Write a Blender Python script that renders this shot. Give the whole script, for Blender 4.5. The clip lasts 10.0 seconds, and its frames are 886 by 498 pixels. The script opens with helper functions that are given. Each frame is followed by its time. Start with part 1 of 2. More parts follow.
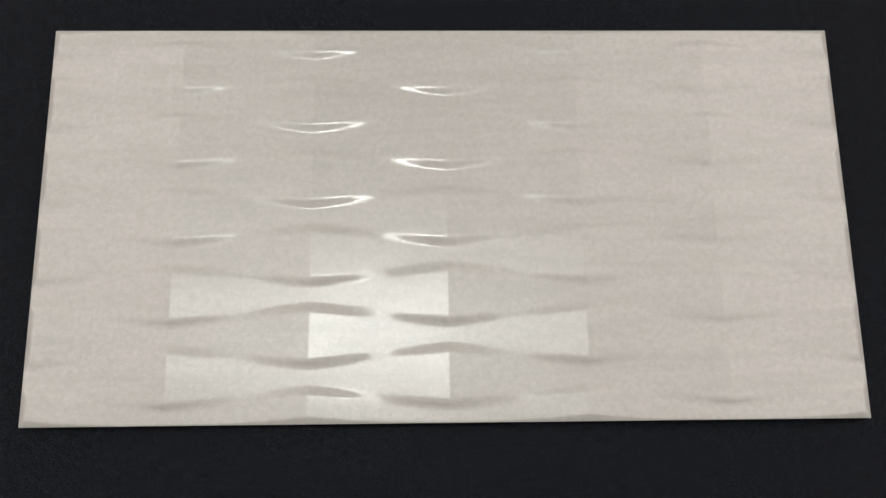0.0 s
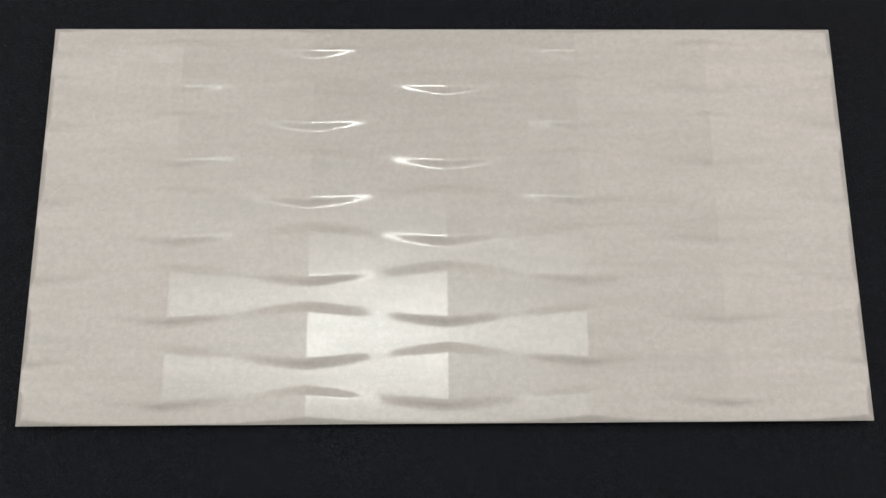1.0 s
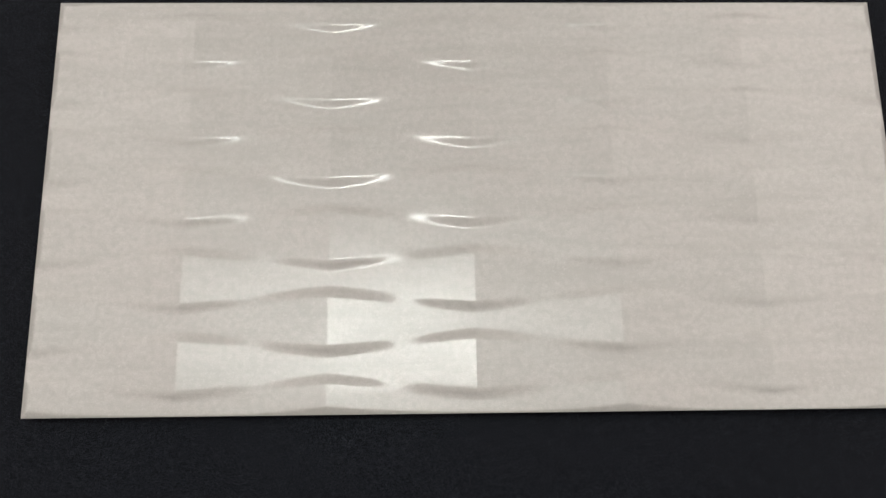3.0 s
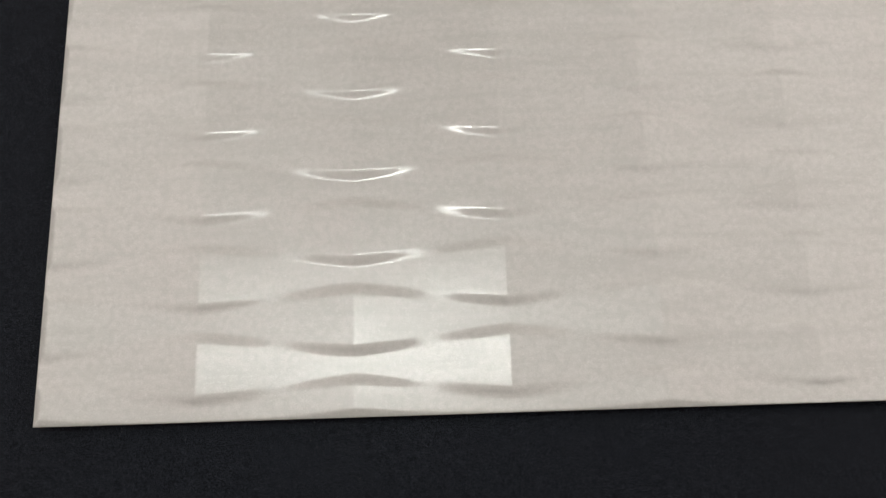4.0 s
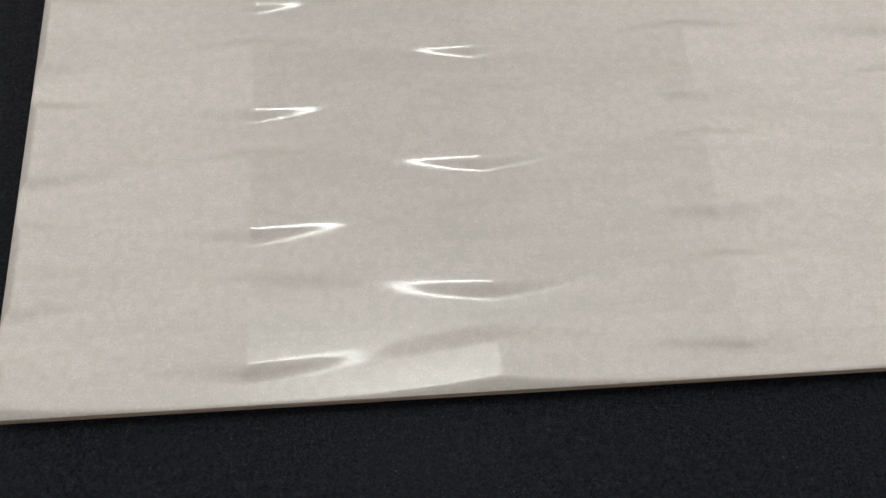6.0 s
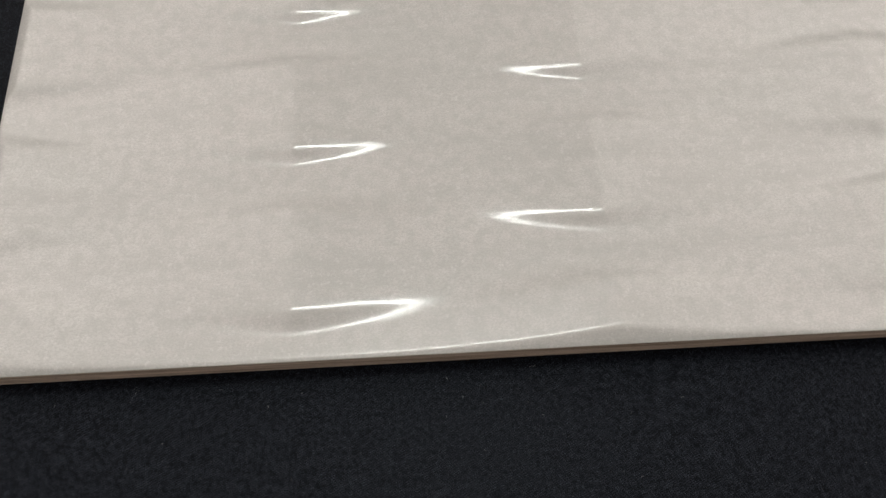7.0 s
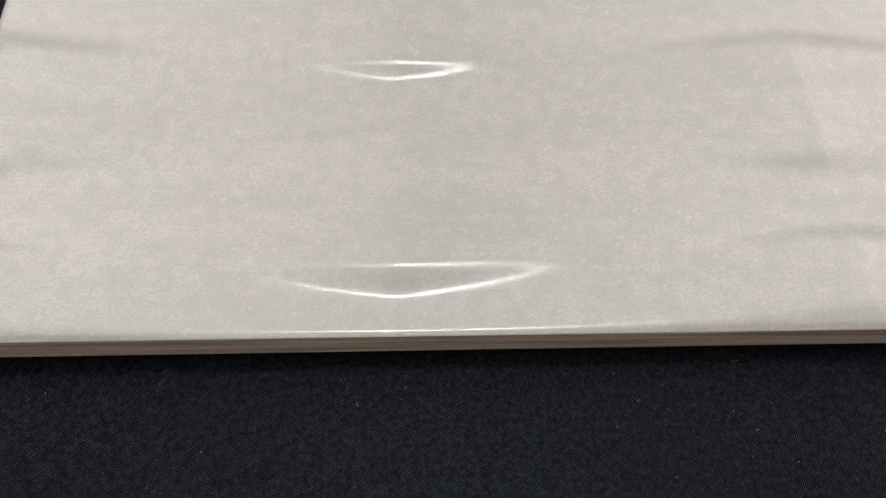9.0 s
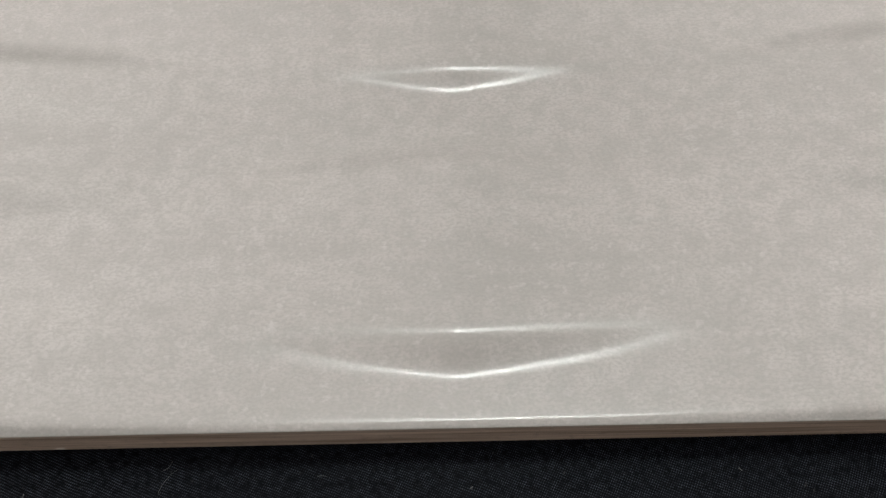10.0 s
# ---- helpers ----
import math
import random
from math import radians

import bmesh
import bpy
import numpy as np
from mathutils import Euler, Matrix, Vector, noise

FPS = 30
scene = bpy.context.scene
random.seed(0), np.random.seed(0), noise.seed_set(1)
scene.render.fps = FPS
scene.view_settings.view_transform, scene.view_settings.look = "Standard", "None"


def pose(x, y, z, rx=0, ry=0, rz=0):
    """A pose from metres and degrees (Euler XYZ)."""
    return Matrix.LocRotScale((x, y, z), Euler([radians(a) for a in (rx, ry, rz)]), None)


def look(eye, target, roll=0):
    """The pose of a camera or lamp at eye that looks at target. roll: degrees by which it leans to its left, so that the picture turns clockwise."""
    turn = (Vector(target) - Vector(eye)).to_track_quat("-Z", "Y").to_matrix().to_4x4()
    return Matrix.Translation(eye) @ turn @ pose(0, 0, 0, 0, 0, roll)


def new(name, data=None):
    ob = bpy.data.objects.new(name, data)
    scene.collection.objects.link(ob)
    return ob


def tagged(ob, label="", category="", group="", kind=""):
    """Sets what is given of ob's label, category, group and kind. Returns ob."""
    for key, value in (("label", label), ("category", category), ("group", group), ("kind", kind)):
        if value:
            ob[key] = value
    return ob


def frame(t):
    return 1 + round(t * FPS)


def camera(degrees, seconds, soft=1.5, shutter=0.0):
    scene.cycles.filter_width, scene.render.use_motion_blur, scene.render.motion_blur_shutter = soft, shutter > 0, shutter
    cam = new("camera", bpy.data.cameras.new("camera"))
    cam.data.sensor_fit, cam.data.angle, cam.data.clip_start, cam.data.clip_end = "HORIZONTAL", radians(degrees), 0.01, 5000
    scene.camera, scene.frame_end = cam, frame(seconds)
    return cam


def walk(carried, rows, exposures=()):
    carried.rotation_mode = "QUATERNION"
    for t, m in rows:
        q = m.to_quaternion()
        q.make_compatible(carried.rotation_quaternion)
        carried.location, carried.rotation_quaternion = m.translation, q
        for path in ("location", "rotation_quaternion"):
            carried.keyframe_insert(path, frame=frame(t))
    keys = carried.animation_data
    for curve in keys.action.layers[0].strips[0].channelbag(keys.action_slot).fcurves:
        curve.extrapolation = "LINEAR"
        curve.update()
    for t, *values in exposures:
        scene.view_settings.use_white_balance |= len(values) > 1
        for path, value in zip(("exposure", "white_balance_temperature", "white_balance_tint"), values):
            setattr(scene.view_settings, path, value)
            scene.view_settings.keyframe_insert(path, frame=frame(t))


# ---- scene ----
cam = camera(54.0, 10.0)
PATH = [
    (0, (-0.019, -0.168, 0.631), (0.03, 0.28, -1.318), 5.7),
    (0.5, (-0.015, -0.168, 0.631), (0.021, 0.281, -1.318), 4.2),
    (1, (-0.014, -0.169, 0.627), (0.021, 0.284, -1.321), 4.1),
    (1.5, (-0.015, -0.166, 0.625), (0.016, 0.277, -1.325), 3.7),
    (2, (-0.016, -0.161, 0.623), (0.01, 0.262, -1.332), 3.0),
    (2.5, (-0.029, -0.171, 0.609), (0.016, 0.275, -1.34), 5.2),
    (4, (-0.058, -0.189, 0.565), (0.001, 0.32, -1.368), 4.9),
    (4.5, (-0.081, -0.211, 0.539), (0.005, 0.39, -1.367), 5.2),
    (5, (-0.08, -0.219, 0.49), (-0.06, 0.453, -1.393), -1.6),
    (5.5, (-0.11, -0.226, 0.419), (-0.053, 0.497, -1.444), 1.3),
    (5.7, (-0.122, -0.228, 0.386), (-0.042, 0.514, -1.469), 2.6),
    (6.8, (-0.155, -0.236, 0.273), (-0.085, 0.63, -1.528), 1.3),
    (7.1, (-0.165, -0.239, 0.247), (-0.099, 0.659, -1.539), 1.0),
    (7.5, (-0.175, -0.247, 0.224), (-0.088, 0.714, -1.528), 3.0),
    (8, (-0.188, -0.2473, 0.2038), (-0.0844, 0.7282, -1.5386), 4.42),
    (8.5, (-0.193, -0.2372, 0.1841), (-0.1043, 0.7634, -1.5447), 3.57),
    (9, (-0.1978, -0.2282, 0.1684), (-0.1131, 0.8187, -1.5335), 3.3),
    (9.5, (-0.2014, -0.2109, 0.1525), (-0.1528, 0.853, -1.541), 1.17),
    (10, (-0.1992, -0.1968, 0.14), (-0.2366, 0.8349, -1.5734), -3.18),
]
walk(cam, [(t, look(eye, target, roll)) for t, eye, target, roll in PATH],
     exposures=[(0, -0.36, 6500, 10), (2.5, -0.37, 6500, 10), (4.0, -0.40, 6500, 10), (5.0, -0.44, 6500, 10), (5.7, -0.40, 6500, 10), (7.0, -0.34, 6480, 10), (7.5, -0.23, 6440, 10),
                (8.0, -0.15, 6400, 10), (8.5, -0.15, 6380, 10), (9.0, -0.17, 6380, 10), (9.5, -0.28, 6380, 10), (10, -0.47, 6380, 10)])

# ---- light ----
LAMP, PANEL = 50.0, 2.85   # radiance of the small neutral lamp at its middle, and of the added warm panels
world = bpy.data.worlds.new("room_air")
world.use_nodes = True
world.node_tree.nodes["Background"].inputs[0].default_value = (0.5, 0.5, 0.5, 1)
world.node_tree.nodes["Background"].inputs[1].default_value = 0.02
scene.world = world

# ---- sizes, in metres ----
HX, HY = 0.300, 0.150          # half the tile
RIM = 0.0082                   # height of the glaze at its rim
VALLEY = 0.0081                # lowest level of the relief
CREST = 0.0027                 # crest above valley
LINE_0, LINE_STEP = 0.1341, 0.0296
SWING = 0.0058                 # how far each line swings up and down
WALL, TIP = 0.0091, 0.0090     # width of the sloping wall between ribbons, at the creases and between them
ROUND = 0.46                   # share of the wall that is rounded at each side
COLUMN = 0.100
CEILING, FLOOR = 1.66, -0.75
PANEL_X, PANEL_WIDE, PANEL_MID = 1.36, 2.42, -0.07
CLOTH_Z = -0.0040              # level of the cloth under the tile's foot


# ---- helpers of this scene ----
def part(name, bm, material, parent=None, label="", smooth=False):
    mesh = bpy.data.meshes.new(name)
    bm.to_mesh(mesh)
    bm.free()
    mesh.materials.append(material)
    if smooth:
        mesh.polygons.foreach_set("use_smooth", [True] * len(mesh.polygons))
    ob = new(name, mesh)
    if parent is not None:
        ob.parent = parent
    if label:
        tagged(ob, label)
    return ob


def box(x0, y0, z0, x1, y1, z1, bevel=0.0):
    bm = bmesh.new()
    bmesh.ops.create_cube(bm, size=1)
    bmesh.ops.transform(bm, verts=bm.verts, matrix=Matrix.Translation(((x0 + x1) / 2, (y0 + y1) / 2, (z0 + z1) / 2))
                        @ Matrix.Diagonal((x1 - x0, y1 - y0, z1 - z0, 1)))
    if bevel:
        bmesh.ops.bevel(bm, geom=bm.edges[:], offset=bevel, segments=2, affect="EDGES", profile=0.5)
    return bm


class Nodes:
    """A node material in a few words."""

    def __init__(self, name):
        self.m = bpy.data.materials.new(name)
        self.m.use_nodes = True
        self.t = self.m.node_tree
        self.b = self.t.nodes["Principled BSDF"]
        self.co = self.t.nodes.new("ShaderNodeTexCoord").outputs["Object"]

    def put(self, socket, value):
        if isinstance(value, bpy.types.NodeSocket):
            self.t.links.new(value, socket)
        else:
            socket.default_value = value

    def map(self, scale=(1, 1, 1), turn=0.0, co=None):
        n = self.t.nodes.new("ShaderNodeMapping")
        self.put(n.inputs["Vector"], co or self.co)
        n.inputs["Scale"].default_value = scale
        n.inputs["Rotation"].default_value = (0, 0, radians(turn))
        return n.outputs[0]

    def noise(self, scale, detail=4, rough=0.55, co=None, distort=0.0):
        n = self.t.nodes.new("ShaderNodeTexNoise")
        self.put(n.inputs["Vector"], co or self.co)
        n.inputs["Scale"].default_value = scale
        n.inputs["Detail"].default_value = detail
        n.inputs["Roughness"].default_value = rough
        n.inputs["Distortion"].default_value = distort
        return n.outputs["Fac"]

    def wave(self, scale, co=None, distort=0.0, profile="SIN"):
        n = self.t.nodes.new("ShaderNodeTexWave")
        n.wave_profile = profile
        self.put(n.inputs["Vector"], co or self.co)
        n.inputs["Scale"].default_value = scale
        n.inputs["Distortion"].default_value = distort
        return n.outputs["Fac"]

    def math(self, op, a, b=0.0):
        n = self.t.nodes.new("ShaderNodeMath")
        n.operation = op
        self.put(n.inputs[0], a)
        self.put(n.inputs[1], b)
        return n.outputs[0]

    def span(self, value, a, b, c, d):
        n = self.t.nodes.new("ShaderNodeMapRange")
        self.put(n.inputs["Value"], value)
        for i, v in enumerate((a, b, c, d)):
            n.inputs[1 + i].default_value = v
        return n.outputs[0]

    def mix(self, factor, a, b, kind="MIX"):
        n = self.t.nodes.new("ShaderNodeMix")
        n.data_type, n.blend_type = "RGBA", kind
        self.put(n.inputs[0], factor)
        for s, v in ((n.inputs[6], a), (n.inputs[7], b)):
            self.put(s, (*v, 1) if isinstance(v, tuple) else v)
        return n.outputs[2]

    def bump(self, height, strength, distance, normal=None):
        n = self.t.nodes.new("ShaderNodeBump")
        self.put(n.inputs["Height"], height)
        n.inputs["Strength"].default_value = strength
        n.inputs["Distance"].default_value = distance
        if normal is not None:
            self.put(n.inputs["Normal"], normal)
        return n.outputs[0]

    def done(self, color, rough, normal=None, **more):
        self.put(self.b.inputs["Base Color"], (*color, 1) if isinstance(color, tuple) else color)
        self.put(self.b.inputs["Roughness"], rough)
        if normal is not None:
            self.put(self.b.inputs["Normal"], normal)
        for key, value in more.items():
            self.put(self.b.inputs[key.replace("_", " ")], value)
        return self.m


# ---- materials ----
def glaze_material():
    n = Nodes("satin_glaze")
    # soft clouds, long faint streaks along the tile, mottling and fine grain
    cloud = n.span(n.noise(7, 4, 0.5), 0.40, 0.60, 0, 1)
    streak = n.span(n.noise(5, 6, 0.65, n.map((1.4, 14, 1))), 0.46, 0.66, 0, 1)
    patch = n.span(n.noise(55, 6, 0.72, n.map((0.6, 1.5, 1))), 0.44, 0.64, 0, 1)
    mottle = n.span(n.noise(260, 4, 0.65), 0.42, 0.60, 0, 1)
    grain = n.span(n.noise(1700, 3, 0.7, n.map((0.8, 1.25, 1))), 0.42, 0.60, 0, 1)
    pink = n.span(n.noise(21, 4, 0.6, n.map((0.8, 1.4, 1))), 0.42, 0.58, 0, 1)
    base = n.mix(cloud, (0.640, 0.625, 0.594), (0.632, 0.636, 0.602))
    base = n.mix(n.math("MULTIPLY", pink, 0.35), base, (0.668, 0.636, 0.606))
    base = n.mix(n.math("MULTIPLY", streak, 0.95), base, (0.545, 0.538, 0.506))
    base = n.mix(n.math("MULTIPLY", patch, 0.28), base, (0.718, 0.710, 0.682))
    base = n.mix(n.math("MULTIPLY", mottle, 0.62), base, (0.520, 0.514, 0.482))
    fleck = n.span(n.noise(520, 3, 0.6), 0.54, 0.66, 0, 1)
    base = n.mix(n.math("MULTIPLY", fleck, 0.58), base, (0.735, 0.728, 0.700))
    dull = n.span(n.noise(130, 5, 0.7), 0.52, 0.68, 0, 1)
    base = n.mix(n.math("MULTIPLY", dull, 0.40), base, (0.540, 0.540, 0.510))
    base = n.mix(n.math("MULTIPLY", grain, 0.68), base, (0.485, 0.482, 0.452))
    base = n.mix(1.0, base, (0.86, 0.86, 0.86), "MULTIPLY")
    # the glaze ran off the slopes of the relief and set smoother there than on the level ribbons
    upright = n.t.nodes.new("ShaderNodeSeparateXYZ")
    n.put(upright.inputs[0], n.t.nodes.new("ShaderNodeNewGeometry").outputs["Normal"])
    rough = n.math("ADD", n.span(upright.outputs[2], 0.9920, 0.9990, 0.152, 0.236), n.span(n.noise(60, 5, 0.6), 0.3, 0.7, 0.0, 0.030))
    fine = n.bump(n.noise(1500, 2, 0.5), 0.115, 0.0002)
    relief_bump = n.bump(n.noise(120, 3, 0.5), 0.05, 0.0006, fine)
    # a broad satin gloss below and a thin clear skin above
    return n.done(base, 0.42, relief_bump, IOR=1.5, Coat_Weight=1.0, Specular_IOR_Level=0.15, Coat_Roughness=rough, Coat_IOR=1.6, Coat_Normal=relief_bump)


def body_material():
    n = Nodes("unglazed_ceramic_body")
    lines = n.noise(60, 5, 0.7, n.map((0.25, 1, 14)))
    spots = n.noise(420, 4, 0.7)
    layers = n.noise(40, 3, 0.6, n.map((0.12, 1, 40)))
    base = n.mix(n.span(lines, 0.40, 0.60, 0, 1), (0.40, 0.305, 0.225), (0.74, 0.61, 0.49))
    base = n.mix(n.span(layers, 0.54, 0.64, 0, 0.35), base, (0.20, 0.145, 0.105))
    base = n.mix(n.span(spots, 0.55, 0.75, 0, 0.5), base, (0.17, 0.135, 0.105))
    return n.done(base, 0.85, n.bump(n.math("ADD", lines, n.math("MULTIPLY", spots, 0.4)), 0.6, 0.0006))


def cloth_material():
    n = Nodes("black_twill_cloth")
    # twill: two sets of uneven threads, about 0.5 mm apart, over and under one another
    bent = n.t.nodes.new("ShaderNodeMix")
    bent.data_type = "VECTOR"
    bent.inputs[0].default_value = 0.0009
    n.put(bent.inputs[4], n.co)
    wobble = n.t.nodes.new("ShaderNodeTexNoise")
    wobble.inputs["Scale"].default_value = 90
    n.put(wobble.inputs["Vector"], n.co)
    n.put(bent.inputs[5], wobble.outputs["Color"])
    thread = bent.outputs[1]
    a = n.wave(830, n.map((1, 1, 1), 27, thread))
    b = n.wave(720, n.map((1, 1, 1), 112, thread))
    weave = n.span(n.math("MULTIPLY", a, b), 0.25, 0.85, 0, 1)
    slub = n.span(n.noise(800, 4, 0.7), 0.35, 0.70, 0, 1)
    dust = n.span(n.noise(1300, 2, 0.5), 0.68, 0.80, 0, 1)
    haze = n.span(n.noise(9, 6, 0.65), 0.38, 0.72, 0, 1)
    base = n.mix(n.math("MULTIPLY", weave, slub), (0.0012, 0.0015, 0.0024), (0.090, 0.101, 0.127))
    base = n.mix(n.math("MULTIPLY", haze, 0.25), base, (0.008, 0.010, 0.013))
    base = n.mix(n.math("MULTIPLY", dust, 0.35), base, (0.10, 0.10, 0.10))
    return n.done(base, 0.42, n.bump(weave, 0.35, 0.00015), Specular_IOR_Level=0.05, Specular_Tint=(0.85, 0.92, 1.0, 1), Sheen_Weight=0.02,
                  Sheen_Roughness=0.4, Sheen_Tint=(0.8, 0.9, 1.0, 1))


def plain_material(name, color, rough, scale=30.0, depth=0.001):
    n = Nodes(name)
    spots = n.noise(scale, 5, 0.6)
    dark = tuple(0.88 * c for c in color)
    return n.done(n.mix(spots, color, dark), rough, n.bump(spots, 0.2, depth))


def shoulder_material(name, color, strength, half, soft):
    """The added panels' diffuser: glows evenly and fades over a soft shoulder along its long sides."""
    n = Nodes(name)
    split = n.t.nodes.new("ShaderNodeSeparateXYZ")
    n.put(split.inputs[0], n.co)
    rest = n.math("SUBTRACT", half, n.math("ABSOLUTE", split.outputs[0]))
    fade = n.t.nodes.new("ShaderNodeMapRange")
    n.put(fade.inputs[0], rest)
    for k, v in enumerate((0.0, soft, 0.0, strength)):
        fade.inputs[1 + k].default_value = v
    return n.done((0.8, 0.8, 0.8), 0.5, Emission_Color=(*color, 1), Emission_Strength=fade.outputs[0])


def glow_material(name, color, strength, core, half_x, half_y):
    """A diffuser lit from behind its middle: a bright core, and a weak glow that fades to its rim."""
    n = Nodes(name)
    split = n.t.nodes.new("ShaderNodeSeparateXYZ")
    n.put(split.inputs[0], n.co)

    def hump(axis, half, fall):
        u = n.math("DIVIDE", split.outputs[axis], half)
        return n.math("POWER", n.math("MAXIMUM", n.math("SUBTRACT", 1.0, n.math("MULTIPLY", u, u)), 0.0), fall)

    along = n.math("ADD", n.math("MULTIPLY", hump(0, core, 1.6), 0.76), n.math("MULTIPLY", hump(0, half_x, 1.2), 0.24))
    glow = n.math("MULTIPLY", n.math("MULTIPLY", along, hump(1, half_y, 1.2)), strength)
    return n.done((0.8, 0.8, 0.8), 0.5, Emission_Color=(*color, 1), Emission_Strength=glow)


GLAZE = glaze_material()
BODY = body_material()
CLOTH = cloth_material()
WALL_PAINT = plain_material("wall_paint", (0.76, 0.75, 0.74), 0.9)
CEILING_PAINT = plain_material("ceiling_paint", (0.13, 0.13, 0.13), 0.95)
FLOOR_PAINT = plain_material("floor_concrete", (0.14, 0.14, 0.14), 0.8, 12)
METAL = plain_material("lamp_frame_metal", (0.5, 0.5, 0.5), 0.5)
CHIP = plain_material("bare_clay_chip", (0.78, 0.73, 0.66), 0.9, 400, 0.0001)
LINT = plain_material("pale_lint", (0.15, 0.15, 0.15), 0.9, 400, 0.0001)
COOL_LIGHT = glow_material("neutral_diffuser", (0.95, 1.0, 0.95), LAMP, 0.29, 0.62, 0.095)
WARM_FILL = shoulder_material("warm_fill_diffuser", (1.0, 0.898, 0.846), PANEL, PANEL_WIDE / 2, 1.20)

# ---- the unseen room, added to close the place and bounce light ----
R = 2.6
tagged(part("floor", box(-R, -R, FLOOR - 0.08, R, R, FLOOR), FLOOR_PAINT), "dark grey concrete floor under the table", "floor", kind="structure")
tagged(part("ceiling", box(-R, -R, CEILING, R, R, CEILING + 0.1), CEILING_PAINT), "dark grey painted ceiling", "ceiling", kind="structure")
for wname, b in (("wall_north", (-R, R, FLOOR - 0.08, R, R + 0.1, CEILING + 0.1)), ("wall_south", (-R, -R - 0.1, FLOOR - 0.08, R, -R, CEILING + 0.1)),
                 ("wall_east", (R, -R - 0.1, FLOOR - 0.08, R + 0.1, R + 0.1, CEILING + 0.1)), ("wall_west", (-R - 0.1, -R - 0.1, FLOOR - 0.08, -R, R + 0.1, CEILING + 0.1))):
    tagged(part(wname, box(*b), WALL_PAINT), "plain grey painted wall", "wall", kind="structure")


def light_panel(x, y, wide, long, light, label, group, drop=0.0):
    base = tagged(new("light_panel"), label, "ceiling light", group)
    base.location = (x, y, CEILING)
    w, l, e = wide / 2, long / 2, 0.02
    low, high = -0.035 - drop, -0.001 - drop
    for b in ((-w - e, -l - e, low, w + e, -l, high), (-w - e, l, low, w + e, l + e, high),
              (-w - e, -l, low, -w, l, high), (w, -l, low, w + e, l, high)):
        part("frame", box(*b), METAL, base)
    diffuser = part("diffuser", box(-w, -l, -0.028 - drop, w, l, -0.018 - drop), light, base, "glowing diffuser")
    diffuser.data.materials.append(METAL)
    for face in diffuser.data.polygons:   # only the underside glows
        face.material_index = 0 if face.normal.z < -0.5 else 1
    for sx in (-1, 1) if drop else ():
        part("hanger", box(sx * w - 0.01, -0.01, high, sx * w + 0.01, 0.01, 0.0), METAL, base)
    return base


light_panel(-0.145, 0.116, 1.24, 0.19, COOL_LIGHT, "narrow neutral white lamp hung below the added warm panels", "", 0.05)
# unseen warm panels, added to fill the room and brighten the tile's sides
for side in (-1, 1):
    light_panel(side * PANEL_X + PANEL_MID, 0.50, PANEL_WIDE, 3.60, WARM_FILL, "wide warm glowing panel, unseen, added to light the tile", "warm ceiling panels")


# ---- the table under the cloth ----
def table():
    ob = tagged(new("table"), "plain dark table wholly under the black cloth", "table")
    ob.location = (0, 0, FLOOR)
    part("tabletop", box(-0.80, -0.60, 0.71, 0.80, 0.60, 0.7402, 0.003), METAL, ob)
    for x in (-0.74, 0.74):
        for y in (-0.54, 0.54):
            part("leg", box(x - 0.025, y - 0.025, 0.0, x + 0.025, y + 0.025, 0.71), METAL, ob)


table()

# ---- black cloth ----
def cloth_height(x, y):
    out = max(abs(x) - HX, abs(y) - HY, 0.0)
    sag = 0.5 + 0.5 * noise.noise(Vector((x * 5, y * 7, 3.1)))
    fold = max(0.0, noise.noise(Vector((x * 2.2, y * 2.2, 9.7))))
    rise = min(1.0, max(0.0, (x + 0.27) / 0.36))
    return CLOTH_Z + 0.0020 * rise * rise * (3 - 2 * rise) * min(1.0, out / 0.002) - min(1.0, out / 0.05) * (0.0011 * sag + 0.003 * fold * min(1.0, out / 0.3))


def black_cloth():
    nx, ny, wx, wy = 400, 300, 0.80, 0.60
    xs, ys = np.linspace(-wx, wx, nx), np.linspace(-wy, wy, ny)
    verts = []
    for y in ys:
        for x in xs:
            verts.append((x, y, cloth_height(x, y)))
    faces = [(j * nx + i, j * nx + i + 1, (j + 1) * nx + i + 1, (j + 1) * nx + i) for j in range(ny - 1) for i in range(nx - 1)]
    mesh = bpy.data.meshes.new("black_cloth")
    mesh.from_pydata(verts, [], faces)
    mesh.polygons.foreach_set("use_smooth", [True] * len(faces))
    mesh.materials.append(CLOTH)
    ob = new("black_cloth", mesh)
    thick = ob.modifiers.new("thickness", "SOLIDIFY")
    thick.thickness, thick.offset = 0.0006, -1
    return tagged(ob, "black twill-woven cloth spread flat under the tile, with lint", "cloth")


black_cloth()


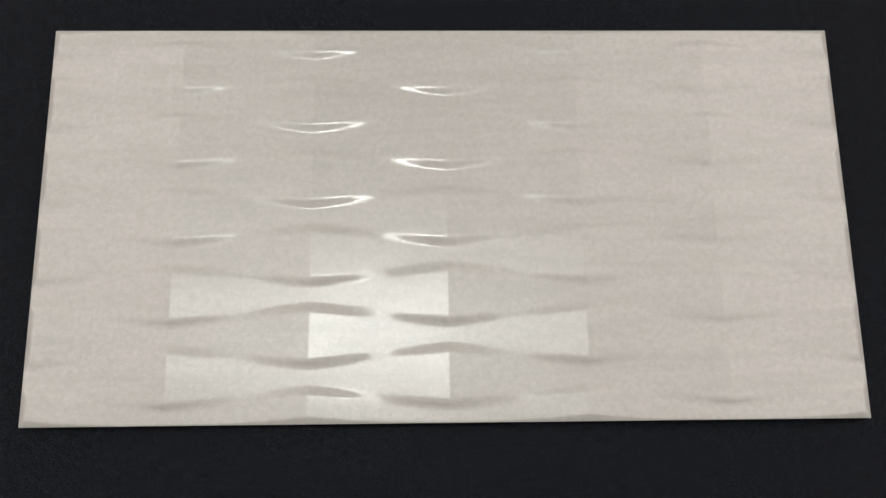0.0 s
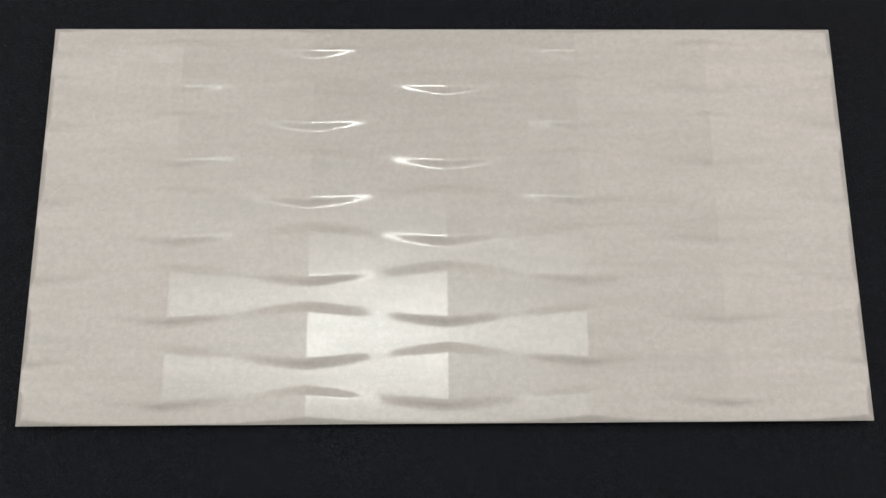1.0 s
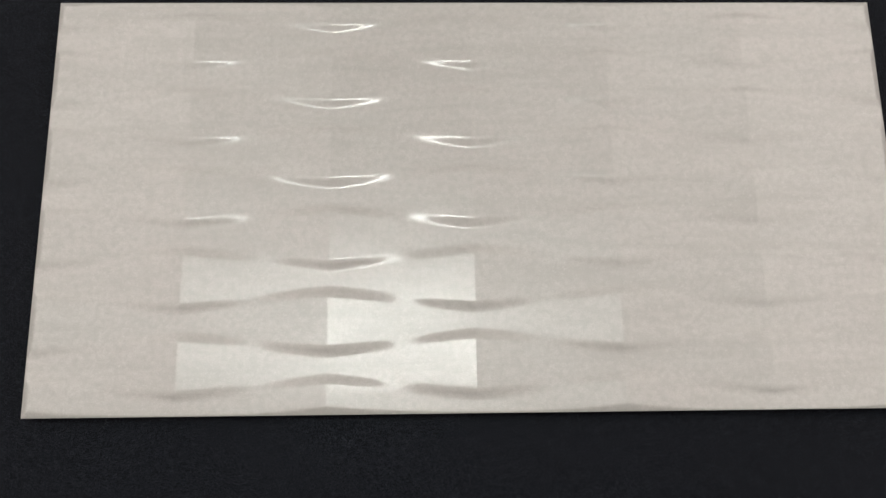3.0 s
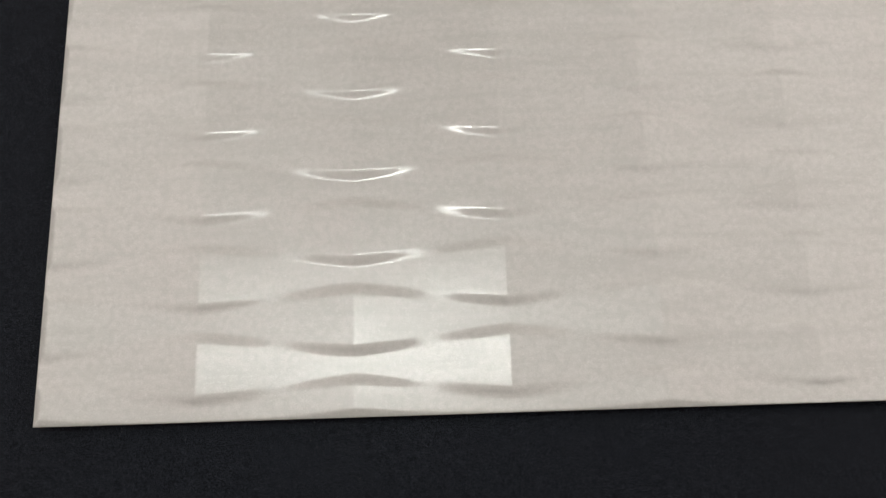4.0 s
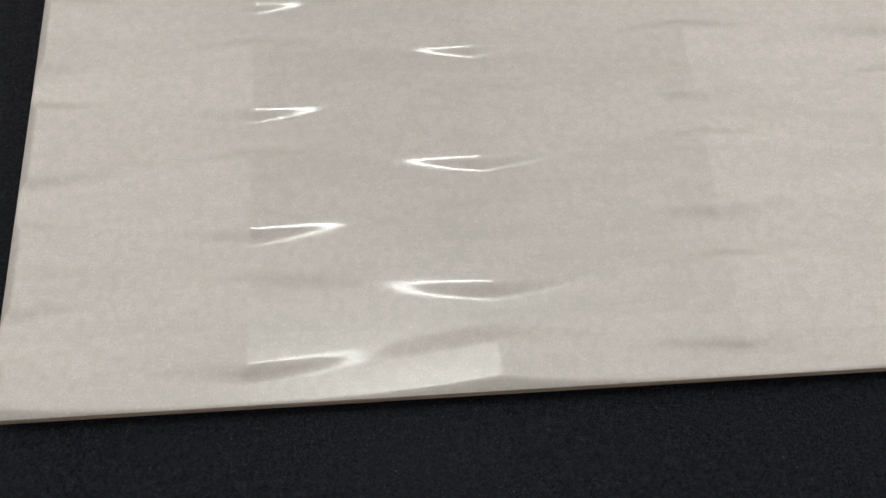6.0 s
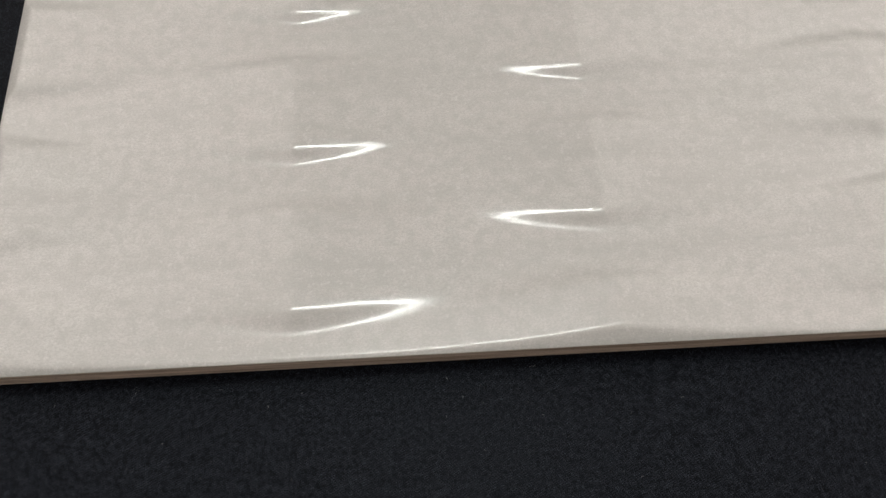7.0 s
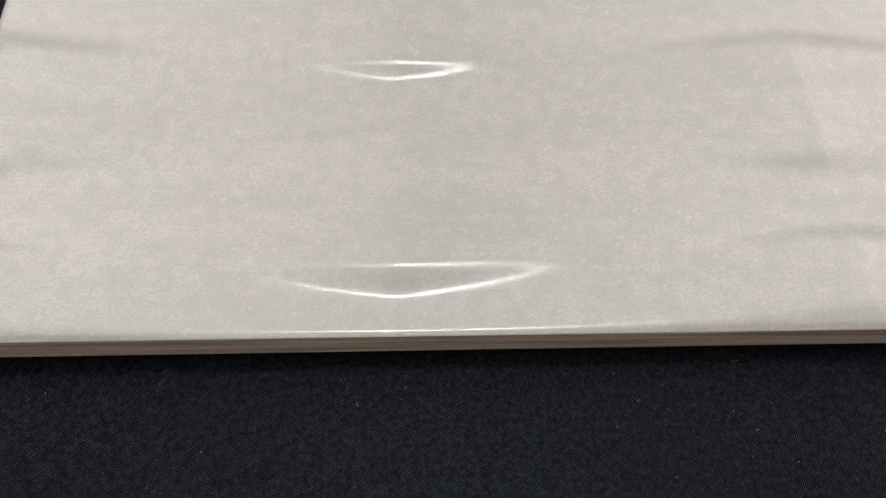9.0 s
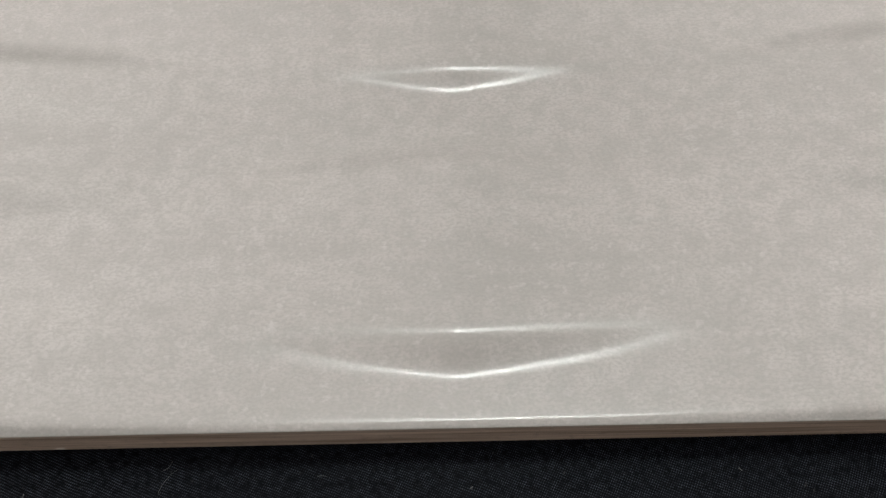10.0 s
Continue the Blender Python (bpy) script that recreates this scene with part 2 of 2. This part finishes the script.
# ---- the tile ----
def relief(x, y):
    """Height of the glaze: ribbons that rise to a crease and sink to a smooth hollow by turns, parted by sloping walls."""
    c = (x + HX) / COLUMN
    u = np.mod(c, 2.0)
    tri = 1 - 2 * np.minimum(u, 2 - u)
    zig = 0.74 * tri + 0.26 * np.cos(math.pi * c)
    wide = TIP + (WALL - TIP) * np.abs(zig)

    def ribbon(j):
        d = np.abs(np.mod(c - (j % 2) + 1.0, 2.0) - 1.0)
        return CREST * (1 - d) ** 2.5

    z = ribbon(0)
    for k in range(10):
        line = LINE_0 - LINE_STEP * k - SWING * zig * (1 if k % 2 == 0 else -1)
        s = np.clip((line - y) / wide + 0.5, 0, 1)
        # a straight ramp, rounded over ROUND at its top and its foot
        s = np.where(s < ROUND, s * s / (2 * ROUND), np.where(s > 1 - ROUND, 1 - ROUND - (1 - s) ** 2 / (2 * ROUND), s - ROUND / 2)) / (1 - ROUND)
        z = z + s * (ribbon(k + 1) - ribbon(k))
    return VALLEY + z


def glaze_height(x, y):
    z = relief(x, y)
    d = np.minimum(HX - np.abs(x), HY - np.abs(y))
    bevel = RIM - 0.0004 + 0.58 * d + 0.0002 * np.clip(d / 0.0010, 0, 1) ** 0.5
    k = 0.0006
    h = np.clip(0.5 + 0.5 * (bevel - z) / k, 0, 1)
    z = bevel * (1 - h) + z * h - k * h * (1 - h)
    # small flaws in the glaze: a blister with pits, a scratch and a crease
    for px, py, r, a in ((0.2790, -0.0785, 0.0050, 0.00010), (0.2868, -0.0780, 0.0010, -0.00016), (0.2846, -0.0800, 0.0009, -0.00014),
                         (0.2858, -0.0826, 0.0011, -0.00014), (0.2885, -0.0815, 0.0016, 0.00008)):
        z = z + a * np.exp(-((x - px) ** 2 + (y - py) ** 2) / (r * r))
    for ax, ay, bx, by, r, a in ((-0.1030, -0.0950, -0.0890, -0.0815, 0.0007, -0.000022), (-0.1010, -0.0945, -0.0905, -0.0840, 0.0009, 0.000014),
                                 (-0.0440, -0.1175, -0.0370, -0.1170, 0.0008, -0.000030), (-0.0470, -0.1195, -0.0400, -0.1160, 0.0012, 0.000016)):
        vx, vy = bx - ax, by - ay
        t = np.clip(((x - ax) * vx + (y - ay) * vy) / (vx * vx + vy * vy), 0, 1)
        z = z + a * np.exp(-((x - ax - t * vx) ** 2 + (y - ay - t * vy) ** 2) / (r * r))
    return z


def ceramic_tile():
    tile = tagged(new("ceramic_tile"), "cream white satin ceramic tile with wavy relief on black cloth", "tile")
    nx, ny = 801, 541
    xs, ys = np.linspace(-HX, HX, nx), np.linspace(-HY, HY, ny)
    gx, gy = np.meshgrid(xs, ys)
    gz = glaze_height(gx, gy)
    top = np.stack([gx.ravel(), gy.ravel(), gz.ravel()], 1)
    i, j = np.meshgrid(np.arange(nx - 1), np.arange(ny - 1))
    a = (j * nx + i).ravel()
    quads = np.stack([a, a + 1, a + nx + 1, a + nx], 1)
    # the glaze turns down over the edge
    ring = [k for k in range(nx)] + [k * nx + nx - 1 for k in range(1, ny)] + [(ny - 1) * nx + k for k in range(nx - 2, -1, -1)] + [k * nx for k in range(ny - 2, 0, -1)]
    rim = top[ring]
    grown = rim * [1 + 0.00025 / HX, 1 + 0.00025 / HY, 1]
    rows = []
    for drop, spread in ((0.00012, 0.8), (0.00025, 1.0), (0.0004, 0.7)):
        r = rim + (grown - rim) * spread
        r[:, 2] = rim[:, 2] - drop - 0
        rows.append(r)
    m, n0 = len(ring), len(top)
    verts = np.concatenate([top] + rows)
    rings = [np.array(ring)] + [n0 + m * k + np.arange(m) for k in range(3)]
    skirt = []
    for p, q in zip(rings, rings[1:]):
        p1, q1 = np.roll(p, -1), np.roll(q, -1)
        skirt.append(np.stack([p1, p, q, q1], 1))
    faces = np.concatenate([quads] + skirt)
    mesh = bpy.data.meshes.new("glazed_face")
    mesh.from_pydata(verts.tolist(), [], faces.tolist())
    mesh.polygons.foreach_set("use_smooth", [True] * len(faces))
    mesh.materials.append(GLAZE)
    face = new("glazed_face", mesh)
    face.parent = tile
    tagged(face, "cream satin glazed face with wavy ribbon relief")
    # biscuit body: straight flanks, undercut foot
    bm = bmesh.new()
    loops = []
    for inset, z in ((0.0085, CLOTH_Z), (0.0078, -0.0008), (0.0008, -0.0003), (0.0001, 0.0002), (0.0, 0.0040), (0.0001, RIM - 0.0004)):
        x, y = HX - inset, HY - inset
        pts = [(-x, -y), (x, -y), (x, y), (-x, y)]
        loop = []
        for s in range(4):
            (ax, ay), (bx, by) = pts[s], pts[(s + 1) % 4]
            for t in range(60):
                loop.append(bm.verts.new((ax + (bx - ax) * t / 60, ay + (by - ay) * t / 60, z)))
        loops.append(loop)
    for p, q in zip(loops, loops[1:]):
        for t in range(240):
            bm.faces.new((p[t], p[(t + 1) % 240], q[(t + 1) % 240], q[t]))
    bm.faces.new(loops[0][::-1])
    bm.faces.new(loops[-1])
    part("body", bm, BODY, tile, "brown unglazed ceramic edge with fine lines")
    chip = bmesh.new()
    bmesh.ops.create_icosphere(chip, subdivisions=2, radius=1, matrix=Matrix.Translation((-0.2662, -HY - 0.00002, 0.0011)) @ Matrix.Diagonal((0.0009, 0.00012, 0.0003, 1)))
    part("chip", chip, CHIP, tile, "pale chip in the brown edge", True)
    return tile


ceramic_tile()


# ---- lint and hairs on the cloth ----
def fibre(name, x, y, length, turn, curl, thick, label):
    bm = bmesh.new()
    steps, sides, rows = 8, 5, []
    thick, length = 0.52 * thick, 0.8 * length
    ang = radians(turn)
    px = py = 0.0
    for s in range(steps + 1):
        r = thick * (0.35 + 0.65 * math.sin(math.pi * (0.08 + 0.84 * s / steps)))
        row = []
        for q in range(sides):
            w = 2 * math.pi * q / sides
            row.append(bm.verts.new((px - math.sin(ang) * r * math.cos(w), py + math.cos(ang) * r * math.cos(w), thick + r * math.sin(w))))
        rows.append(row)
        px, py = px + math.cos(ang) * length / steps, py + math.sin(ang) * length / steps
        ang += radians(curl) / steps
    for p, q in zip(rows, rows[1:]):
        for k in range(sides):
            bm.faces.new((p[k], p[(k + 1) % sides], q[(k + 1) % sides], q[k]))
    bm.faces.new(rows[0][::-1])
    bm.faces.new(rows[-1])
    ob = part(name, bm, LINT, None, "", True)
    ob.location = (x, y, cloth_height(x, y))
    return tagged(ob, label, "lint", "lint on the cloth")


for x, y, length, turn, curl, thick in ((-0.2083, -0.1606, 0.0014, 95, 20, 0.00013), (-0.2398, -0.1698, 0.0007, 60, 0, 0.00017),
                                        (-0.1253, -0.1676, 0.0008, 20, 30, 0.00011), (-0.0983, -0.1876, 0.0010, 10, 0, 0.00014),
                                        (0.0107, -0.1816, 0.0011, 120, 20, 0.00013), (0.0147, -0.1856, 0.0012, 40, 0, 0.00012),
                                        (-0.1433, -0.1771, 0.0008, 150, 40, 0.00013), (0.0927, -0.1526, 0.0010, 80, 0, 0.00013),
                                        (0.0072, -0.1716, 0.0012, 15, 10, 0.00013), (-0.1543, -0.1666, 0.0008, 100, 0, 0.00012),
                                        (-0.1183, -0.1746, 0.0006, 30, 0, 0.00012), (-0.0823, -0.1646, 0.0012, 5, 20, 0.00012),
                                        (-0.0983, -0.1686, 0.0007, 60, 0, 0.00011), (-0.1293, -0.1636, 0.0009, 70, 30, 0.00010),
                                        (-0.1533, -0.1546, 0.0010, 130, 20, 0.00011), (-0.1493, -0.1606, 0.0008, 20, 0, 0.00012),
                                        (-0.1983, -0.1566, 0.0006, 45, 0, 0.00010), (-0.2733, -0.1566, 0.0008, 80, 0, 0.00011),
                                        (-0.344, 0.142, 0.0013, 20, 0, 0.00016), (-0.315, 0.137, 0.0016, 75, 10, 0.00014)):
    fibre("lint_speck", x, y, length, turn, curl, thick, "tiny pale lint speck on black cloth")
for x, y, length, turn, curl, thick in ((-0.2505, -0.1562, 0.0080, 70, -50, 0.00005), (-0.0138, -0.1551, 0.0050, 62, -20, 0.00006),
                                        (-0.2503, -0.1526, 0.0030, 20, 70, 0.00005), (-0.2398, -0.1821, 0.0040, -55, 15, 0.000025),
                                        (-0.1278, -0.1521, 0.0026, 4, 12, 0.00010), (-0.2223, -0.1541, 0.0020, 160, 40, 0.00005)):
    fibre("hair_fibre", x, y, length, turn, curl, thick, "thin pale curved fibre lying on black cloth")


def loose_dust():
    rng = random.Random(5)
    bm = bmesh.new()
    for _ in range(130):
        x, y = rng.uniform(-0.5, 0.5), rng.uniform(-0.36, 0.34)
        if abs(x) < HX + 0.003 and abs(y) < HY + 0.003:
            continue
        r = rng.uniform(0.00006, 0.00015) if rng.random() < 0.9 else rng.uniform(0.00015, 0.00026)
        m = Matrix.Translation((x, y, cloth_height(x, y) + 0.5 * r)) @ Matrix.Rotation(rng.uniform(0, 3.1), 4, "Z") @ Matrix.Diagonal((r * rng.uniform(1, 3), r, r, 1))
        bmesh.ops.create_icosphere(bm, subdivisions=1, radius=1, matrix=m)
    return tagged(part("loose_dust", bm, LINT, None, "", True), "scattered pale dust grains on black cloth", "dust", kind="stuff")


loose_dust()
